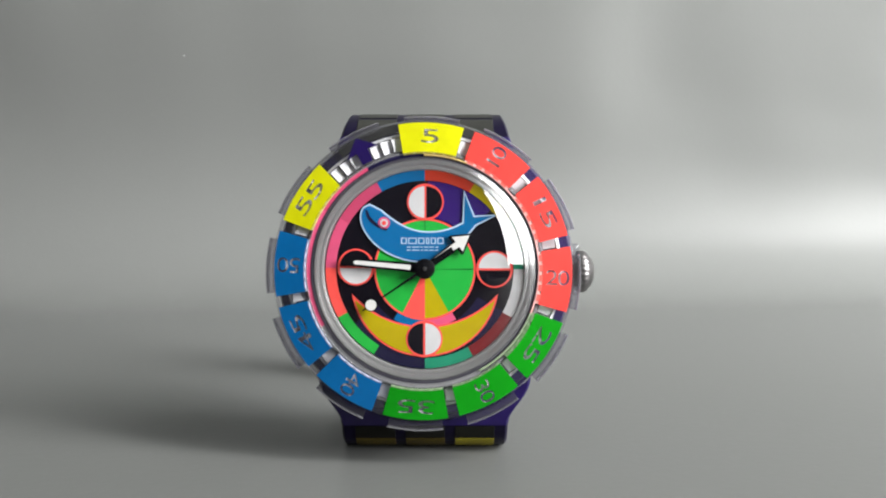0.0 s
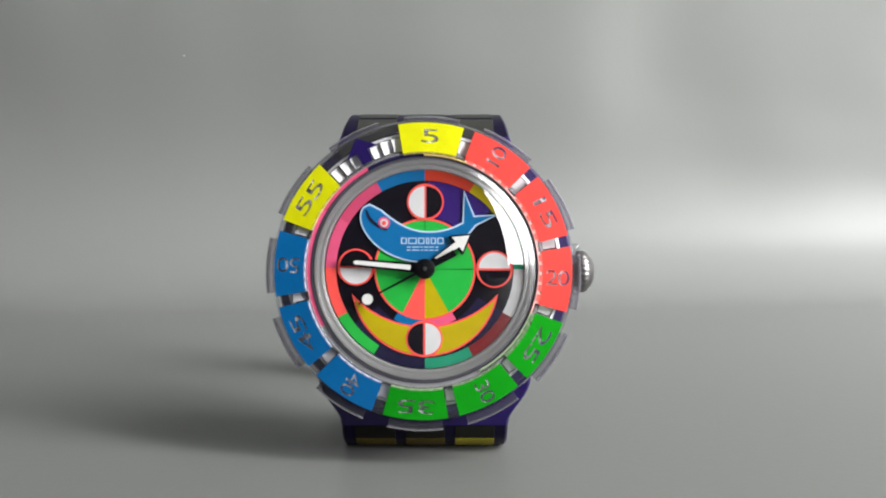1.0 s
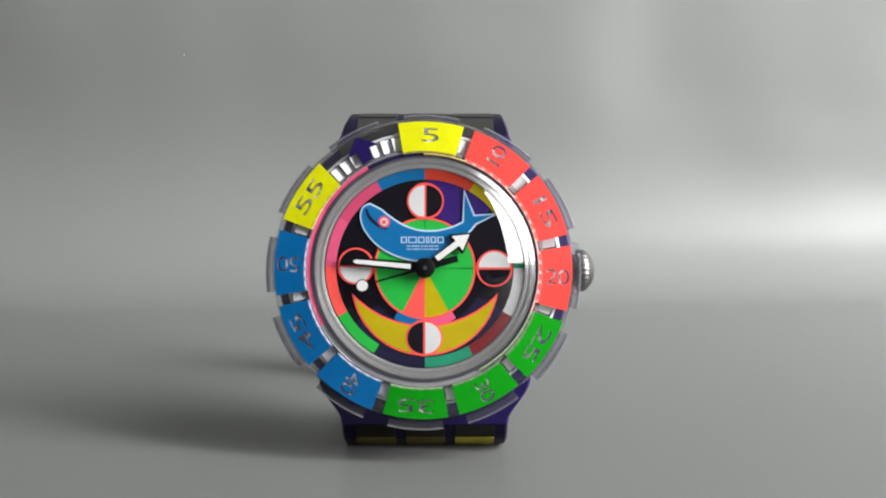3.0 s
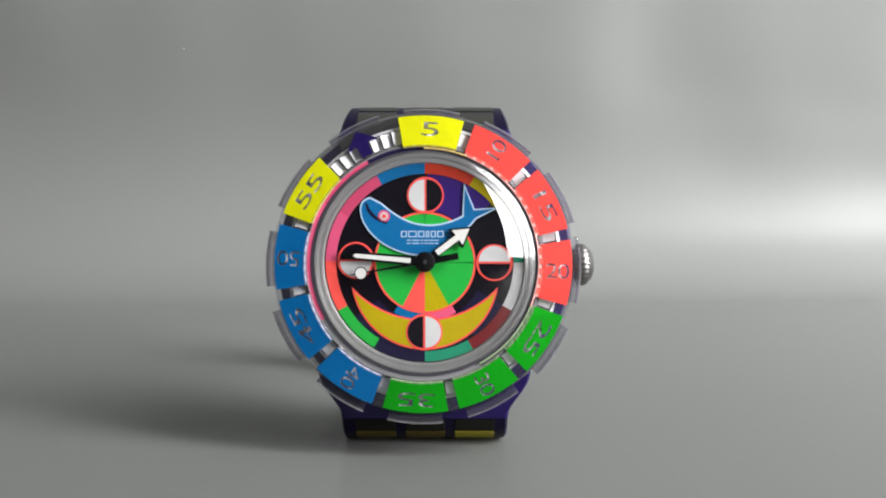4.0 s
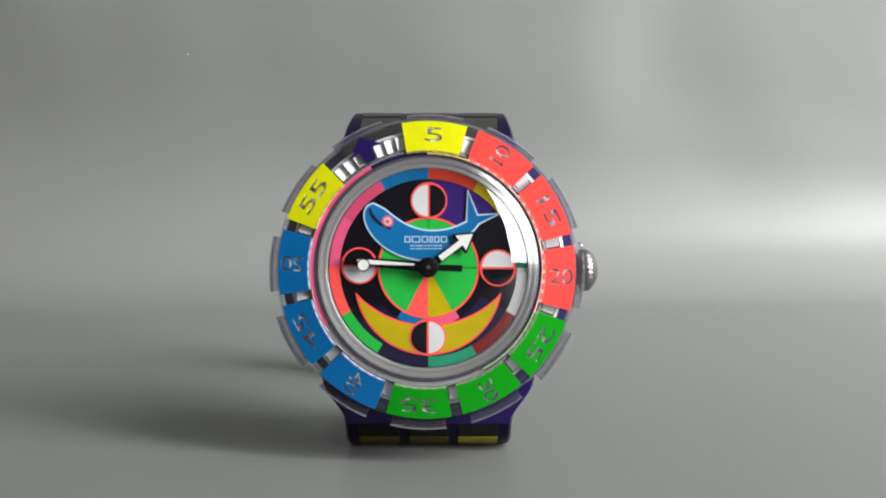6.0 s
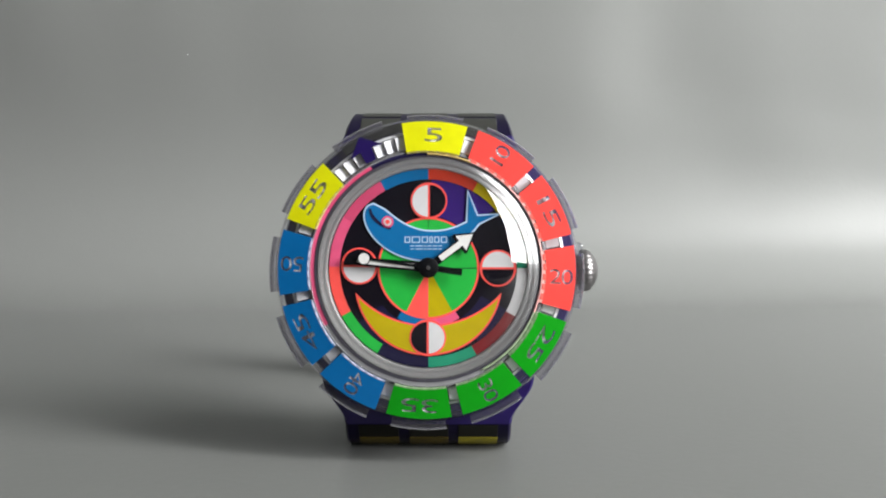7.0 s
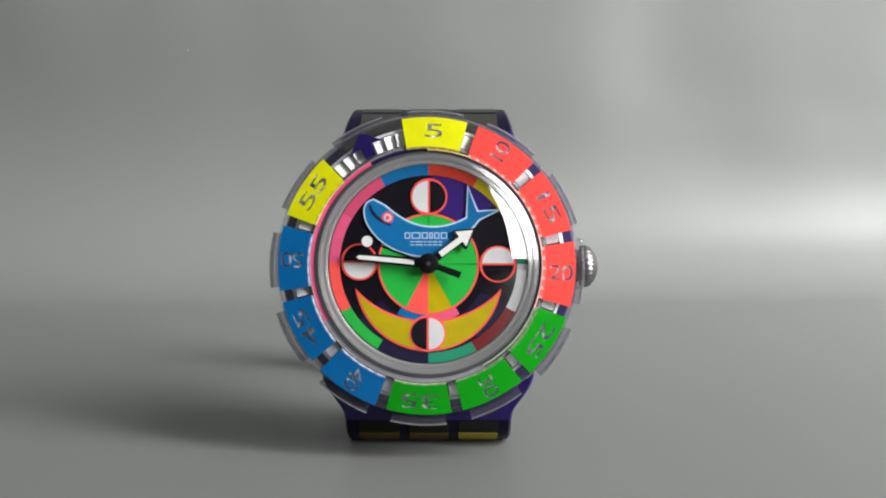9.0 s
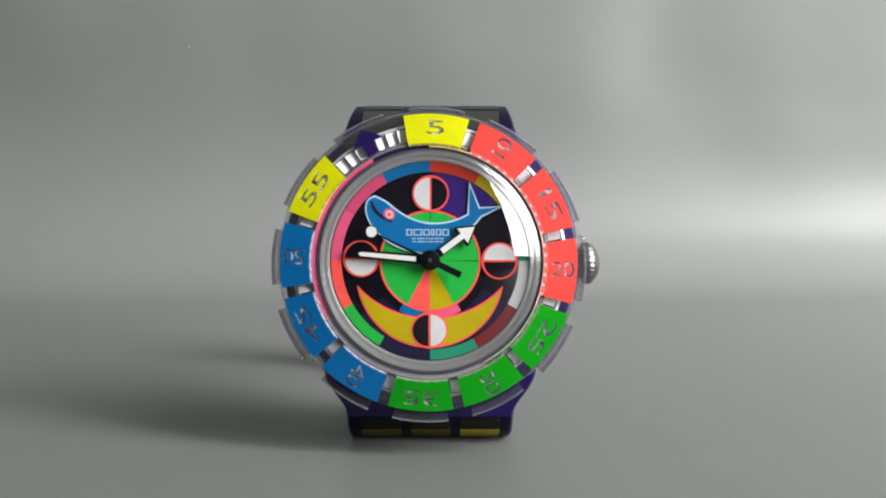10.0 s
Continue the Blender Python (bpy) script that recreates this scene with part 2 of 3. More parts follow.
# ---- the room ----
def build_room():
    x0, x1, y0, y1, z0, z1 = -1.3, 1.55, WIN[1], 0.95, -0.004, 1.6
    t = 0.1
    wx0, wx1, wz0, wz1 = WIN[0] - WIN_W / 2, WIN[0] + WIN_W / 2, WIN[2] - WIN_H / 2, WIN[2] + WIN_H / 2
    tagged(part("floor", box(x0 - t, x1 + t, y0 - t, y1 + t, z0 - t, z0), TABLE), "dark matt surface under the paper sheet", "floor", kind="structure")
    tagged(part("ceiling", box(x0 - t, x1 + t, y0 - t, y1 + t, z1, z1 + t), WALL), "painted ceiling", "ceiling", kind="structure")
    tagged(part("wall_west", box(x0 - t, x0, y0, y1, z0, z1), WALL), "plain painted wall", "wall", kind="structure")
    tagged(part("wall_east", box(x1, x1 + t, y0, y1, z0, z1), WALL), "plain painted wall", "wall", kind="structure")
    tagged(part("wall_north", box(x0 - t, x1 + t, y1, y1 + t, z0, z1), WALL), "plain painted wall", "wall", kind="structure")
    bm = bmesh.new()
    for ax0, ax1, az0, az1 in ((x0 - t, wx0, z0, z1), (wx1, x1 + t, z0, z1), (wx0, wx1, z0, wz0), (wx0, wx1, wz1, z1)):
        b2 = box(ax0, ax1, y0 - t, y0, az0, az1)
        me = bpy.data.meshes.new("piece")
        b2.to_mesh(me)
        b2.free()
        bm.from_mesh(me)
        bpy.data.meshes.remove(me)
    tagged(part("wall_south", bm, WALL), "plain painted wall with a window opening", "wall", kind="structure")
    win = tagged(new("window_1"), "white window with one upright bar", "window", kind="structure")
    f, mid = 0.012, WIN[0] + 0.01
    for nm, a in (("jamb", (wx0, wx0 + f, wz0, wz1)), ("jamb", (wx1 - f, wx1, wz0, wz1)), ("sill", (wx0 + f, wx1 - f, wz0, wz0 + f)),
                  ("head", (wx0 + f, wx1 - f, wz1 - f, wz1)), ("mullion", (mid - 0.02, mid + 0.02, wz0 + f, wz1 - f))):
        part(nm, box(a[0], a[1], y0 - 0.02, y0 + 0.008, a[2], a[3], bevel=0.002), FRAME, win)


SHEET_TURN = 3.5             # the sheet faces a little towards the window


def build_sheet():
    """One grey sheet that lies flat, bends up and stands behind the watch."""
    bm = bmesh.new()
    bend, length, lean = 0.135, 0.092, 100.0
    line = [(-0.035 + (bend + 0.035) * i / 34, 0.0) for i in range(35)]
    for i in range(90):
        k = min(1.0, i * 0.005 / length)
        turned = radians(lean * k * k * (3 - 2 * k))
        y, z = line[-1]
        line.append((y + 0.005 * math.cos(turned), z + 0.005 * math.sin(turned)))
    rows = []
    n = 80
    for k, (y, z) in enumerate(line):
        row = []
        for i in range(n + 1):
            x = -0.27 + 0.54 * i / n
            up = min(1.0, max(0.0, (z - 0.02) / 0.05))
            d = 0.0024 * up * (noise.noise((x * 9, z * 6, 2.0)) + 0.5 * noise.noise((x * 25 + z * 8, z * 12, 5.0)))
            d += 0.0017 * up * math.tanh((x - 0.068 - 0.1 * (z - 0.05)) / 0.012)
            loose = 1.0 + 1.6 * max(-0.1, 0.06 - x)     # the bend is wider towards one side
            row.append(bm.verts.new((x, y + d, z * loose)))
        rows.append(row)
    for a, b in zip(rows, rows[1:]):
        for i in range(n):
            bm.faces.new((a[i], a[i + 1], b[i + 1], b[i]))
    ob = part("backdrop", bm, PAPER)
    smooth(ob, 80)
    so = ob.modifiers.new("thickness", "SOLIDIFY")
    so.thickness, so.offset = 0.0004, -1
    ob.matrix_basis = pose(0, 0, 0, 0, 0, SHEET_TURN)
    return tagged(ob, "smooth grey satin paper sheet bent up behind the watch", "backdrop", kind="structure")


# ---- the watch ----
CX, CY = 751.0, 477.0


def q(x, y):
    """A place on the dial from its drawing."""
    return ((x - CX) * P, (CY - y) * P)


def qs(*pts):
    return [q(*p) for p in pts]


L = 0.03 * MM                 # one layer of print


def layer(name, bm, mat, parent, label=""):
    return part(name, bm, mat, parent, label)


def build_dial(watch):
    dial = part("dial", lathe([(0.00001, -0.6 * MM), (176 * P, -0.6 * MM), (176 * P, 0), (0.00001, 0)], 96), DIAL_BLACK, watch,
                "black dial printed with a fish, moons and a colour wheel")
    ring = ((0, 30, RED, "red"), (30, 60, GOLD, "gold"), (60, 90, TEAL, "teal"), (90, 119, WHITE, "white"), (119, 151, MAROON, "maroon"),
            (151, 180, TEAL, "teal"), (180, 211, NAVY, "navy"), (211, 241, GREEN, "green"), (241, 271, SALMON, "salmon"), (271, 301, PINK, "pink"),
            (301, 331, ROSE, "rose"), (331, 360, BLUE, "blue"))
    for a0, a1, m, c in ring:
        layer("ring_segment", sector(157 * P, 175.5 * P, a0, a1, 0, 2 * L), m, dial, c + " ring segment")
    layer("sky_field", sector(92 * P, 156 * P, 2, 48, 0, L), VIOLET, dial, "violet field of the dial")
    layer("sky_field", sector(105 * P, 156 * P, 196, 232, 0, L), NAVY, dial, "navy field of the dial")
    layer("sky_field", sector(105 * P, 156 * P, 118, 146, 0, L), NAVY, dial, "navy field of the dial")
    layer("arc_band", sector(89 * P, 104 * P, 180, 212, 0, 2 * L), BLUE, dial, "blue band")
    layer("arc_band", sector(89 * P, 104 * P, 148, 180, 0, 2 * L), PINK, dial, "pink band")
    layer("wheel_outline", ring_mesh(0, 0, 86.5 * P, 90 * P, 0, 3 * L, 72), SALMON, dial, "salmon outline")
    for a0, a1, m, c in ((0.4, 89.4, GREEN, "green"), (90.6, 151, GREEN, "green"), (151, 180, GOLD, "gold"), (180, 207, SALMON, "salmon"),
                         (207, 359.6, GREEN, "green")):
        layer("wheel_sector", sector(0.00001, 86.5 * P, a0, a1, 0, 2 * L), m, dial, c + " wheel sector")
    # crescent
    def lune(gap):
        ro, ri = 130.5 - gap, 174.5 + gap
        oc, ic = -24.0, 74.0
        d = ic - oc
        yy = (ro * ro - ri * ri + d * d) / (2 * d) + oc
        xx = math.sqrt(max(0.0, ro * ro - (yy - oc) ** 2))
        a = math.degrees(math.atan2(xx, yy - oc))
        b = math.degrees(math.atan2(xx, yy - ic))
        n = 40
        o = [((ro * math.sin(radians(a + (360 - 2 * a) * i / n))) * P, (oc + ro * math.cos(radians(a + (360 - 2 * a) * i / n))) * P) for i in range(n + 1)]
        c = [((ri * math.sin(radians(b + (360 - 2 * b) * i / n))) * P, (ic + ri * math.cos(radians(b + (360 - 2 * b) * i / n))) * P) for i in range(n + 1)]
        bm = bmesh.new()
        w = (4 if gap == 0 else 5) * L
        lo = [[bm.verts.new((x, y, z)) for x, y in row] for row in (o, c) for z in (0, w)]
        for i in range(n):
            bm.faces.new((lo[1][i], lo[1][i + 1], lo[3][i + 1], lo[3][i]))
            bm.faces.new((lo[0][i], lo[0][i + 1], lo[1][i + 1], lo[1][i]))
            bm.faces.new((lo[2][i], lo[2][i + 1], lo[3][i + 1], lo[3][i]))
        return bm
    layer("crescent_outline", lune(0), SALMON, dial, "salmon outline")
    layer("crescent", lune(3.2), GOLD, dial, "gold crescent")
    # four half moons: middle, turn of the white half
    for (x, y), turned in (((752, 358), 270), ((874, 477), 0), ((750, 600), 90), ((629, 473), 180)):
        cx, cy = q(x, y)
        layer("moon_outline", prism(disc_points(cx, cy, 32.5 * P), 0, 6 * L), SALMON, dial, "salmon outline")
        for k, m, c in ((0, WHITE, "white"), (180, DIAL_BLACK, "black")):
            a = turned + k
            off = 1.8 * P
            ox, oy = off * math.sin(radians(a)), off * math.cos(radians(a))
            layer("moon_half", prism(disc_points(cx + ox, cy + oy, 27.8 * P, a - 90, a + 90, 24), 0, 7 * L), m, dial, c + " half")
    # fish
    body = smooth_line([(654, 361), (641, 368), (636, 384), (641, 405), (656, 427), (676, 444), (702, 457), (730, 464), (757, 464), (785, 456), (806, 440),
                        (824, 420)], 4, False)
    back = smooth_line([(817, 394), (797, 403), (770, 409), (741, 408), (714, 399), (690, 384), (672, 369)], 4, False)
    tail = [(834, 410), (842, 400), (881, 380), (839, 382), (820, 337)]
    full = body + tail + back
    rim = prism(qs(*full), 0, 8 * L)
    fish_rim = layer("fish_outline", rim, PALE, dial, "pale blue outline")
    cxm = [Vector(p) for p in full]
    n = len(cxm)
    inset = []
    for i in range(n):
        e0, e1 = (cxm[i] - cxm[i - 1]).normalized(), (cxm[(i + 1) % n] - cxm[i]).normalized()
        n0, n1 = Vector((e0.y, -e0.x)), Vector((e1.y, -e1.x))
        nn = (n0 + n1).normalized()
        inset.append(tuple(cxm[i] + nn * min(3.0 / max(0.3, nn.dot(n0)), 8.0)))
    layer("fish", prism(qs(*inset), 0, 9 * L), BLUE, dial, "blue fish")
    mouth = smooth_line([(646, 372), (649, 385), (658, 396), (670, 404), (686, 410)], 4, False)
    mouth += smooth_line([(686, 406), (672, 400), (661, 391), (653, 381), (650, 371)], 4, False)
    layer("mouth", prism(qs(*mouth), 0, 10 * L), NAVY, dial, "dark mouth line")
    cx, cy = q(679, 395)
    layer("eye_ring", prism(disc_points(cx, cy, 10.5 * P), 0, 10 * L), PINK, dial, "pink eye ring")
    layer("eye_white", prism(disc_points(cx, cy, 7 * P), 0, 11 * L), WHITE, dial, "pale eye")
    layer("eye_dot", prism(disc_points(cx, cy, 3.8 * P), 0, 12 * L), SALMON, dial, "salmon pupil")
    # plain bars where the maker's mark stands
    x = 709
    for wd in (10, 15, 11, 6, 9, 11):
        for y0, y1, x0, x1 in ((421, 422.6, x, x + wd), (430.4, 432, x, x + wd), (422.6, 430.4, x, x + 1.8), (422.6, 430.4, x + wd - 1.8, x + wd)):
            layer("mark_bar", prism(qs((x0, y1), (x1, y1), (x1, y0), (x0, y0)), 0, 10 * L), PALE, dial, "pale bar")
        x += wd + 2.6
    x = 719
    for wd in (8, 14, 5, 8, 9, 7):
        layer("mark_bar", prism(qs((x, 438.4), (x + wd - 1, 438.4), (x + wd - 1, 436.8), (x, 436.8)), 0, 10 * L), PALE, dial, "pale bar")
        layer("mark_bar", prism(qs((x, 443.8), (x + wd - 1, 443.8), (x + wd - 1, 442.2), (x, 442.2)), 0, 10 * L), PALE, dial, "pale bar")
        x += wd + 1.2
    return dial


LIFT = 1.9 * MM               # the dial lies this high in the case
CRYSTAL_LIFT = 0.6 * MM       # the crystal stands proud of the bezel
SHRINK = (D0 - LIFT) / D0


def rot(deg):
    """A turn about the dial's axis, clockwise from twelve."""
    return LOCAL @ pose(1.5 * P, 2.2 * P, LIFT, 0, 0, -deg)


def build_pointers(watch):
    w = 0.5 * MM
    hour = part("hour_hand", prism([(x * P, y * P) for x, y in ((-6.5, -12), (6.5, -12), (7.5, 66), (20, 66), (20, 71), (0, 104), (-20, 71), (-20, 66), (-7.5, 66))], w, w + 0.15 * MM), BLACK, watch,
                "black arrow hand")
    part("lume", prism([(x * P, y * P) for x, y in ((-5.2, 26), (5.2, 26), (5.2, 71.5), (16, 71.5), (0, 98), (-16, 71.5), (-5.2, 71.5))], w, w + 0.19 * MM), LUME, hour, "white arrow fill")
    w2 = 0.75 * MM
    minute = part("minute_hand", prism([(x * P, y * P) for x, y in ((-9, -8), (9, -8), (7.2, 136), (5, 144), (0, 148), (-5, 144), (-7.2, 136))], w2, w2 + 0.15 * MM), BLACK, watch, "black baton hand")
    part("lume", prism([(x * P, y * P) for x, y in ((-4.3, 25), (4.3, 25), (3.6, 122), (0, 127), (-3.6, 122))], w2, w2 + 0.19 * MM), LUME, minute, "white baton fill")
    w3 = 1.0 * MM
    second = part("second_hand", prism([(x * P, y * P) for x, y in ((-6.0, -60), (6.0, -60), (5.4, -8), (2.8, 0), (1.9, 60), (1.2, 132), (-1.2, 132), (-1.9, 60), (-2.8, 0), (-5.4, -8))], w3, w3 + 0.12 * MM),
                  BLACK, watch, "thin black sweep hand")
    part("disc_rim", prism(disc_points(0, 114 * P, 11.5 * P, n=32), w3 - 0.02 * MM, w3 + 0.13 * MM), BLACK, second, "black disc rim")
    part("disc", prism(disc_points(0, 114 * P, 9.6 * P, n=32), w3, w3 + 0.17 * MM), LUME, second, "white disc")
    cap = part("hub", lathe([(0.00001, 0), (17.5 * P, 0), (17.5 * P, w3 + 0.12 * MM), (15 * P, w3 + 0.22 * MM), (0.00001, w3 + 0.25 * MM)], 40), BLACK, watch, "black hub")
    pin = part("pin", lathe([(0.00001, w3), (4.0 * P, w3), (3.4 * P, w3 + 0.36 * MM), (0.00001, w3 + 0.4 * MM)], 20), STEEL, cap, "steel pin")
    smooth(cap)
    return hour, minute, second


BEZEL_TURN = 3.1
W_T = 3.3 * MM                # height of the bezel's painted face


CONE = 8.0                    # the bezel's face falls off outwards


def face_height(px):
    return W_T - (R(px, W_T) - R(212, W_T)) * math.tan(radians(CONE))


def numeral_outline(body, size):
    """Corner points of a numeral and the edges round it, on a plane."""
    cu = bpy.data.curves.new("numeral", "FONT")
    cu.body, cu.size, cu.align_x, cu.align_y = body, size, "CENTER", "CENTER"
    cu.resolution_u, cu.offset, cu.space_character = 3, 0.0, 0.88
    ob = new("numeral", cu)
    me = bpy.data.meshes.new_from_object(ob.evaluated_get(bpy.context.evaluated_depsgraph_get()))
    bpy.data.objects.remove(ob)
    bpy.data.curves.remove(cu)
    bm = bmesh.new()
    bm.from_mesh(me)
    bpy.data.meshes.remove(me)
    bmesh.ops.remove_doubles(bm, verts=bm.verts, dist=size * 1e-4)
    rim = [e for e in bm.edges if len(e.link_faces) == 1]
    pts = list({v for e in rim for v in e.verts})
    at = {v: i for i, v in enumerate(pts)}
    out = [v.co.xy.copy() for v in pts], [(at[e.verts[0]], at[e.verts[1]]) for e in rim]
    bm.free()
    return out


def tile_mesh(a, body, radial):
    """A thin painted tile on the bezel's face; its numeral is cut through to the clear plastic."""
    r0, r1, half = R(212, W_T), R(264.5, W_T), 12.8
    pts, edges = numeral_outline(body, R(40, W_T))
    m = pose(R(239, W_T) * math.sin(radians(a)), R(239, W_T) * math.cos(radians(a)), 0, 0, 0, -a + (90 if radial else 0)) @ Matrix.Diagonal((1.2 if radial else 2.0, 0.96 if radial else 0.90, 1, 1))
    pts = [(m @ Vector((p.x, p.y, 0))).xy for p in pts]
    ink = [(pts[i], pts[j]) for i, j in edges]

    def at(r, deg):
        return Vector((r * math.sin(radians(deg)), r * math.cos(radians(deg))))
    n, k = 14, 5
    border = [at(r0, a - half + 2 * half * i / n) for i in range(n + 1)] + [at(r0 + (r1 - r0) * i / k, a + half) for i in range(1, k)]
    border += [at(r1, a + half - 2 * half * i / n) for i in range(n + 1)] + [at(r1 + (r0 - r1) * i / k, a - half) for i in range(1, k)]
    base = len(pts)
    edges = edges + [(base + i, base + (i + 1) % len(border)) for i in range(len(border))]
    pts = pts + border + [at(r0 + (r1 - r0) * j / k, a - half + 2 * half * i / n) for i in range(1, n) for j in range(1, k)]
    verts, _, faces, *_ = delaunay_2d_cdt(pts, edges, [], 1, 1e-7)

    def in_ink(p):
        odd = False
        for u, v in ink:
            if (u.y > p.y) != (v.y > p.y) and p.x < u.x + (v.x - u.x) * (p.y - u.y) / (v.y - u.y):
                odd = not odd
        return odd
    def sheet(faces, top, bottom):
        bm = bmesh.new()
        levels = [[bm.verts.new((p.x, p.y, face_height(p.length / R(1, W_T)) + up)) for p in verts] for up in (top, bottom)]
        sides = set()
        for f in faces:
            bm.faces.new([levels[0][i] for i in f])
            bm.faces.new([levels[1][i] for i in reversed(f)])
            sides.update(zip(f, f[1:] + f[:1]))
        for i, j in sorted(sides):
            if (j, i) not in sides:
                bm.faces.new((levels[0][j], levels[0][i], levels[1][i], levels[1][j]))
        bmesh.ops.delete(bm, geom=[v for v in bm.verts if not v.link_faces], context="VERTS")
        return bm
    cut = [in_ink(sum((verts[i] for i in f), Vector((0, 0))) / len(f)) for f in faces]
    return (sheet([f for f, c in zip(faces, cut) if not c], 0.07 * MM, -0.07 * MM),
            sheet([f for f, c in zip(faces, cut) if c], 0.045 * MM, 0.03 * MM))


def build_bezel(watch):
    prof = [(R(200, 1.0 * MM), 0.4 * MM), (R(260, 0), -1.6 * MM), (R(264.5, 0), -1.2 * MM), (R(266, 1 * MM), 1.6 * MM), (R(266.5, W_T), face_height(266.5) - 0.3 * MM), (R(265, W_T), face_height(265)), (R(214, W_T), face_height(214)),
            (R(212.8, 3 * MM), 2.65 * MM), (R(200, 2 * MM), 1.6 * MM)]
    bezel = smooth(part("bezel", lathe(prof, 180), CLEAR, watch, "clear plastic turning bezel"), 30)
    for i in range(12):
        a = BEZEL_TURN + 30 * i
        tab = part("grip_tab", sector(R(262, 1 * MM), R(276, 1 * MM), a - 10.2, a + 10.2, -1.0 * MM, 2.2 * MM, 0.25 * MM), TAB, bezel, "clear raised grip tab")
        # added pale strip in place of the highlight on the tab's bevel
        part("tab_glint", sector(R(274.2, 1 * MM), R(276.6, 1 * MM), a - 10.3, a + 10.3, 1.3 * MM, 2.26 * MM, 0.08 * MM), EDGE_GLINT, tab, "pale strip painted as the edge highlight")
        tab.location = (0, -4.5 * P, 0)
    tiles = (("5", T_YELLOW, "yellow"), ("10", T_SALMON, "salmon"), ("15", T_SALMON, "salmon"), ("20", T_SALMON, "salmon"), ("25", T_GREEN, "green"),
             ("30", T_GREEN, "green"), ("35", T_GREEN, "green"), ("40", T_BLUE, "blue"), ("45", T_BLUE, "blue"), ("50", T_BLUE, "blue"), ("55", T_YELLOW, "yellow"))
    for i, (num, m, c) in enumerate(tiles):
        a = BEZEL_TURN + 30 * i
        paint, window = tile_mesh(a, num, num in ("10", "20", "30", "40", "50"))
        tile = smooth(part("tile", paint, m, bezel, c + " painted bezel tile with its numeral " + num + " left clear"), 30)
        part("numeral", window, GLINTING, tile, "clear numeral with painted glints " + num)
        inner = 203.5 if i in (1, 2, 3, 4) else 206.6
        # lip and notches paint the tile colour that the clear wall would reflect
        part("lip_reflection", sector(R(inner, 2.4 * MM), R(211.5, 2.4 * MM), a - 12.6, a + 12.6, 2.3 * MM, 3.3 * MM, 0.1 * MM), LIP_SHEEN[c], tile, "pale " + c + " lip painted as the tile reflected in clear plastic")
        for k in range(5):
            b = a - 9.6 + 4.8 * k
            part("notch_reflection", sector(R(inner + 0.5, 2.4 * MM), R(211.4, 2.4 * MM), b - 1.5, b + 1.5, 2.5 * MM, 3.38 * MM, 0.1 * MM), EDGE_SHEEN[c], tile, "glossy " + c + " notch painted as reflected tile colour")
    a = radians(BEZEL_TURN - 30)
    pts = []
    for rr, tt in ((265, 0), (236, 31), (239, 11), (216, 10), (216, -10), (239, -11), (236, -31)):
        r_, t_ = R(rr, W_T), R(tt, W_T)
        pts.append((r_ * math.sin(a) + t_ * math.cos(a), r_ * math.cos(a) - t_ * math.sin(a)))
    bm = prism(pts, -0.3 * MM, 0.05 * MM)
    for v in bm.verts:
        v.co.z += face_height(math.hypot(v.co.x, v.co.y) / R(1, W_T))
    part("arrow_mark", bm, PURPLE, bezel, "purple arrow mark")
    return bezel


# paler tile colours for the reflections painted on the bezel's inner wall
EDGE_SHEEN = {"yellow": plain("dull yellow edge sheen", (0.40, 0.34, 0.05), 0.2, coat=1.0), "salmon": plain("salmon edge sheen", (0.92, 0.16, 0.13), 0.2, coat=1.0),
        "green": plain("grey green edge sheen", (0.16, 0.27, 0.13), 0.2, coat=1.0), "blue": plain("lilac edge sheen", (0.36, 0.37, 0.50), 0.2, coat=1.0)}
LIP_SHEEN = {"yellow": plain("pale gold lip sheen", (0.50, 0.44, 0.16), 0.25, coat=1.0), "salmon": plain("pink lip sheen", (0.98, 0.55, 0.50), 0.25, coat=1.0),
       "green": plain("pale green lip sheen", (0.24, 0.34, 0.20), 0.25, coat=1.0), "blue": plain("grey blue lip sheen", (0.22, 0.25, 0.33), 0.25, coat=1.0)}


def ratchet_tooth(r0, r1, a0, a1, w0, w_high, w_low):
    """A tooth whose face falls off clockwise."""
    bm = bmesh.new()
    v = [bm.verts.new((r * math.sin(radians(a)), r * math.cos(radians(a)), w))
         for a, top in ((a0, w_high), (a1, w_low)) for r in (r0, r1) for w in (w0, top)]
    for f in ((0, 1, 3, 2), (4, 6, 7, 5), (0, 4, 5, 1), (2, 3, 7, 6), (1, 5, 7, 3), (0, 2, 6, 4)):
        bm.faces.new([v[i] for i in f])
    return bm


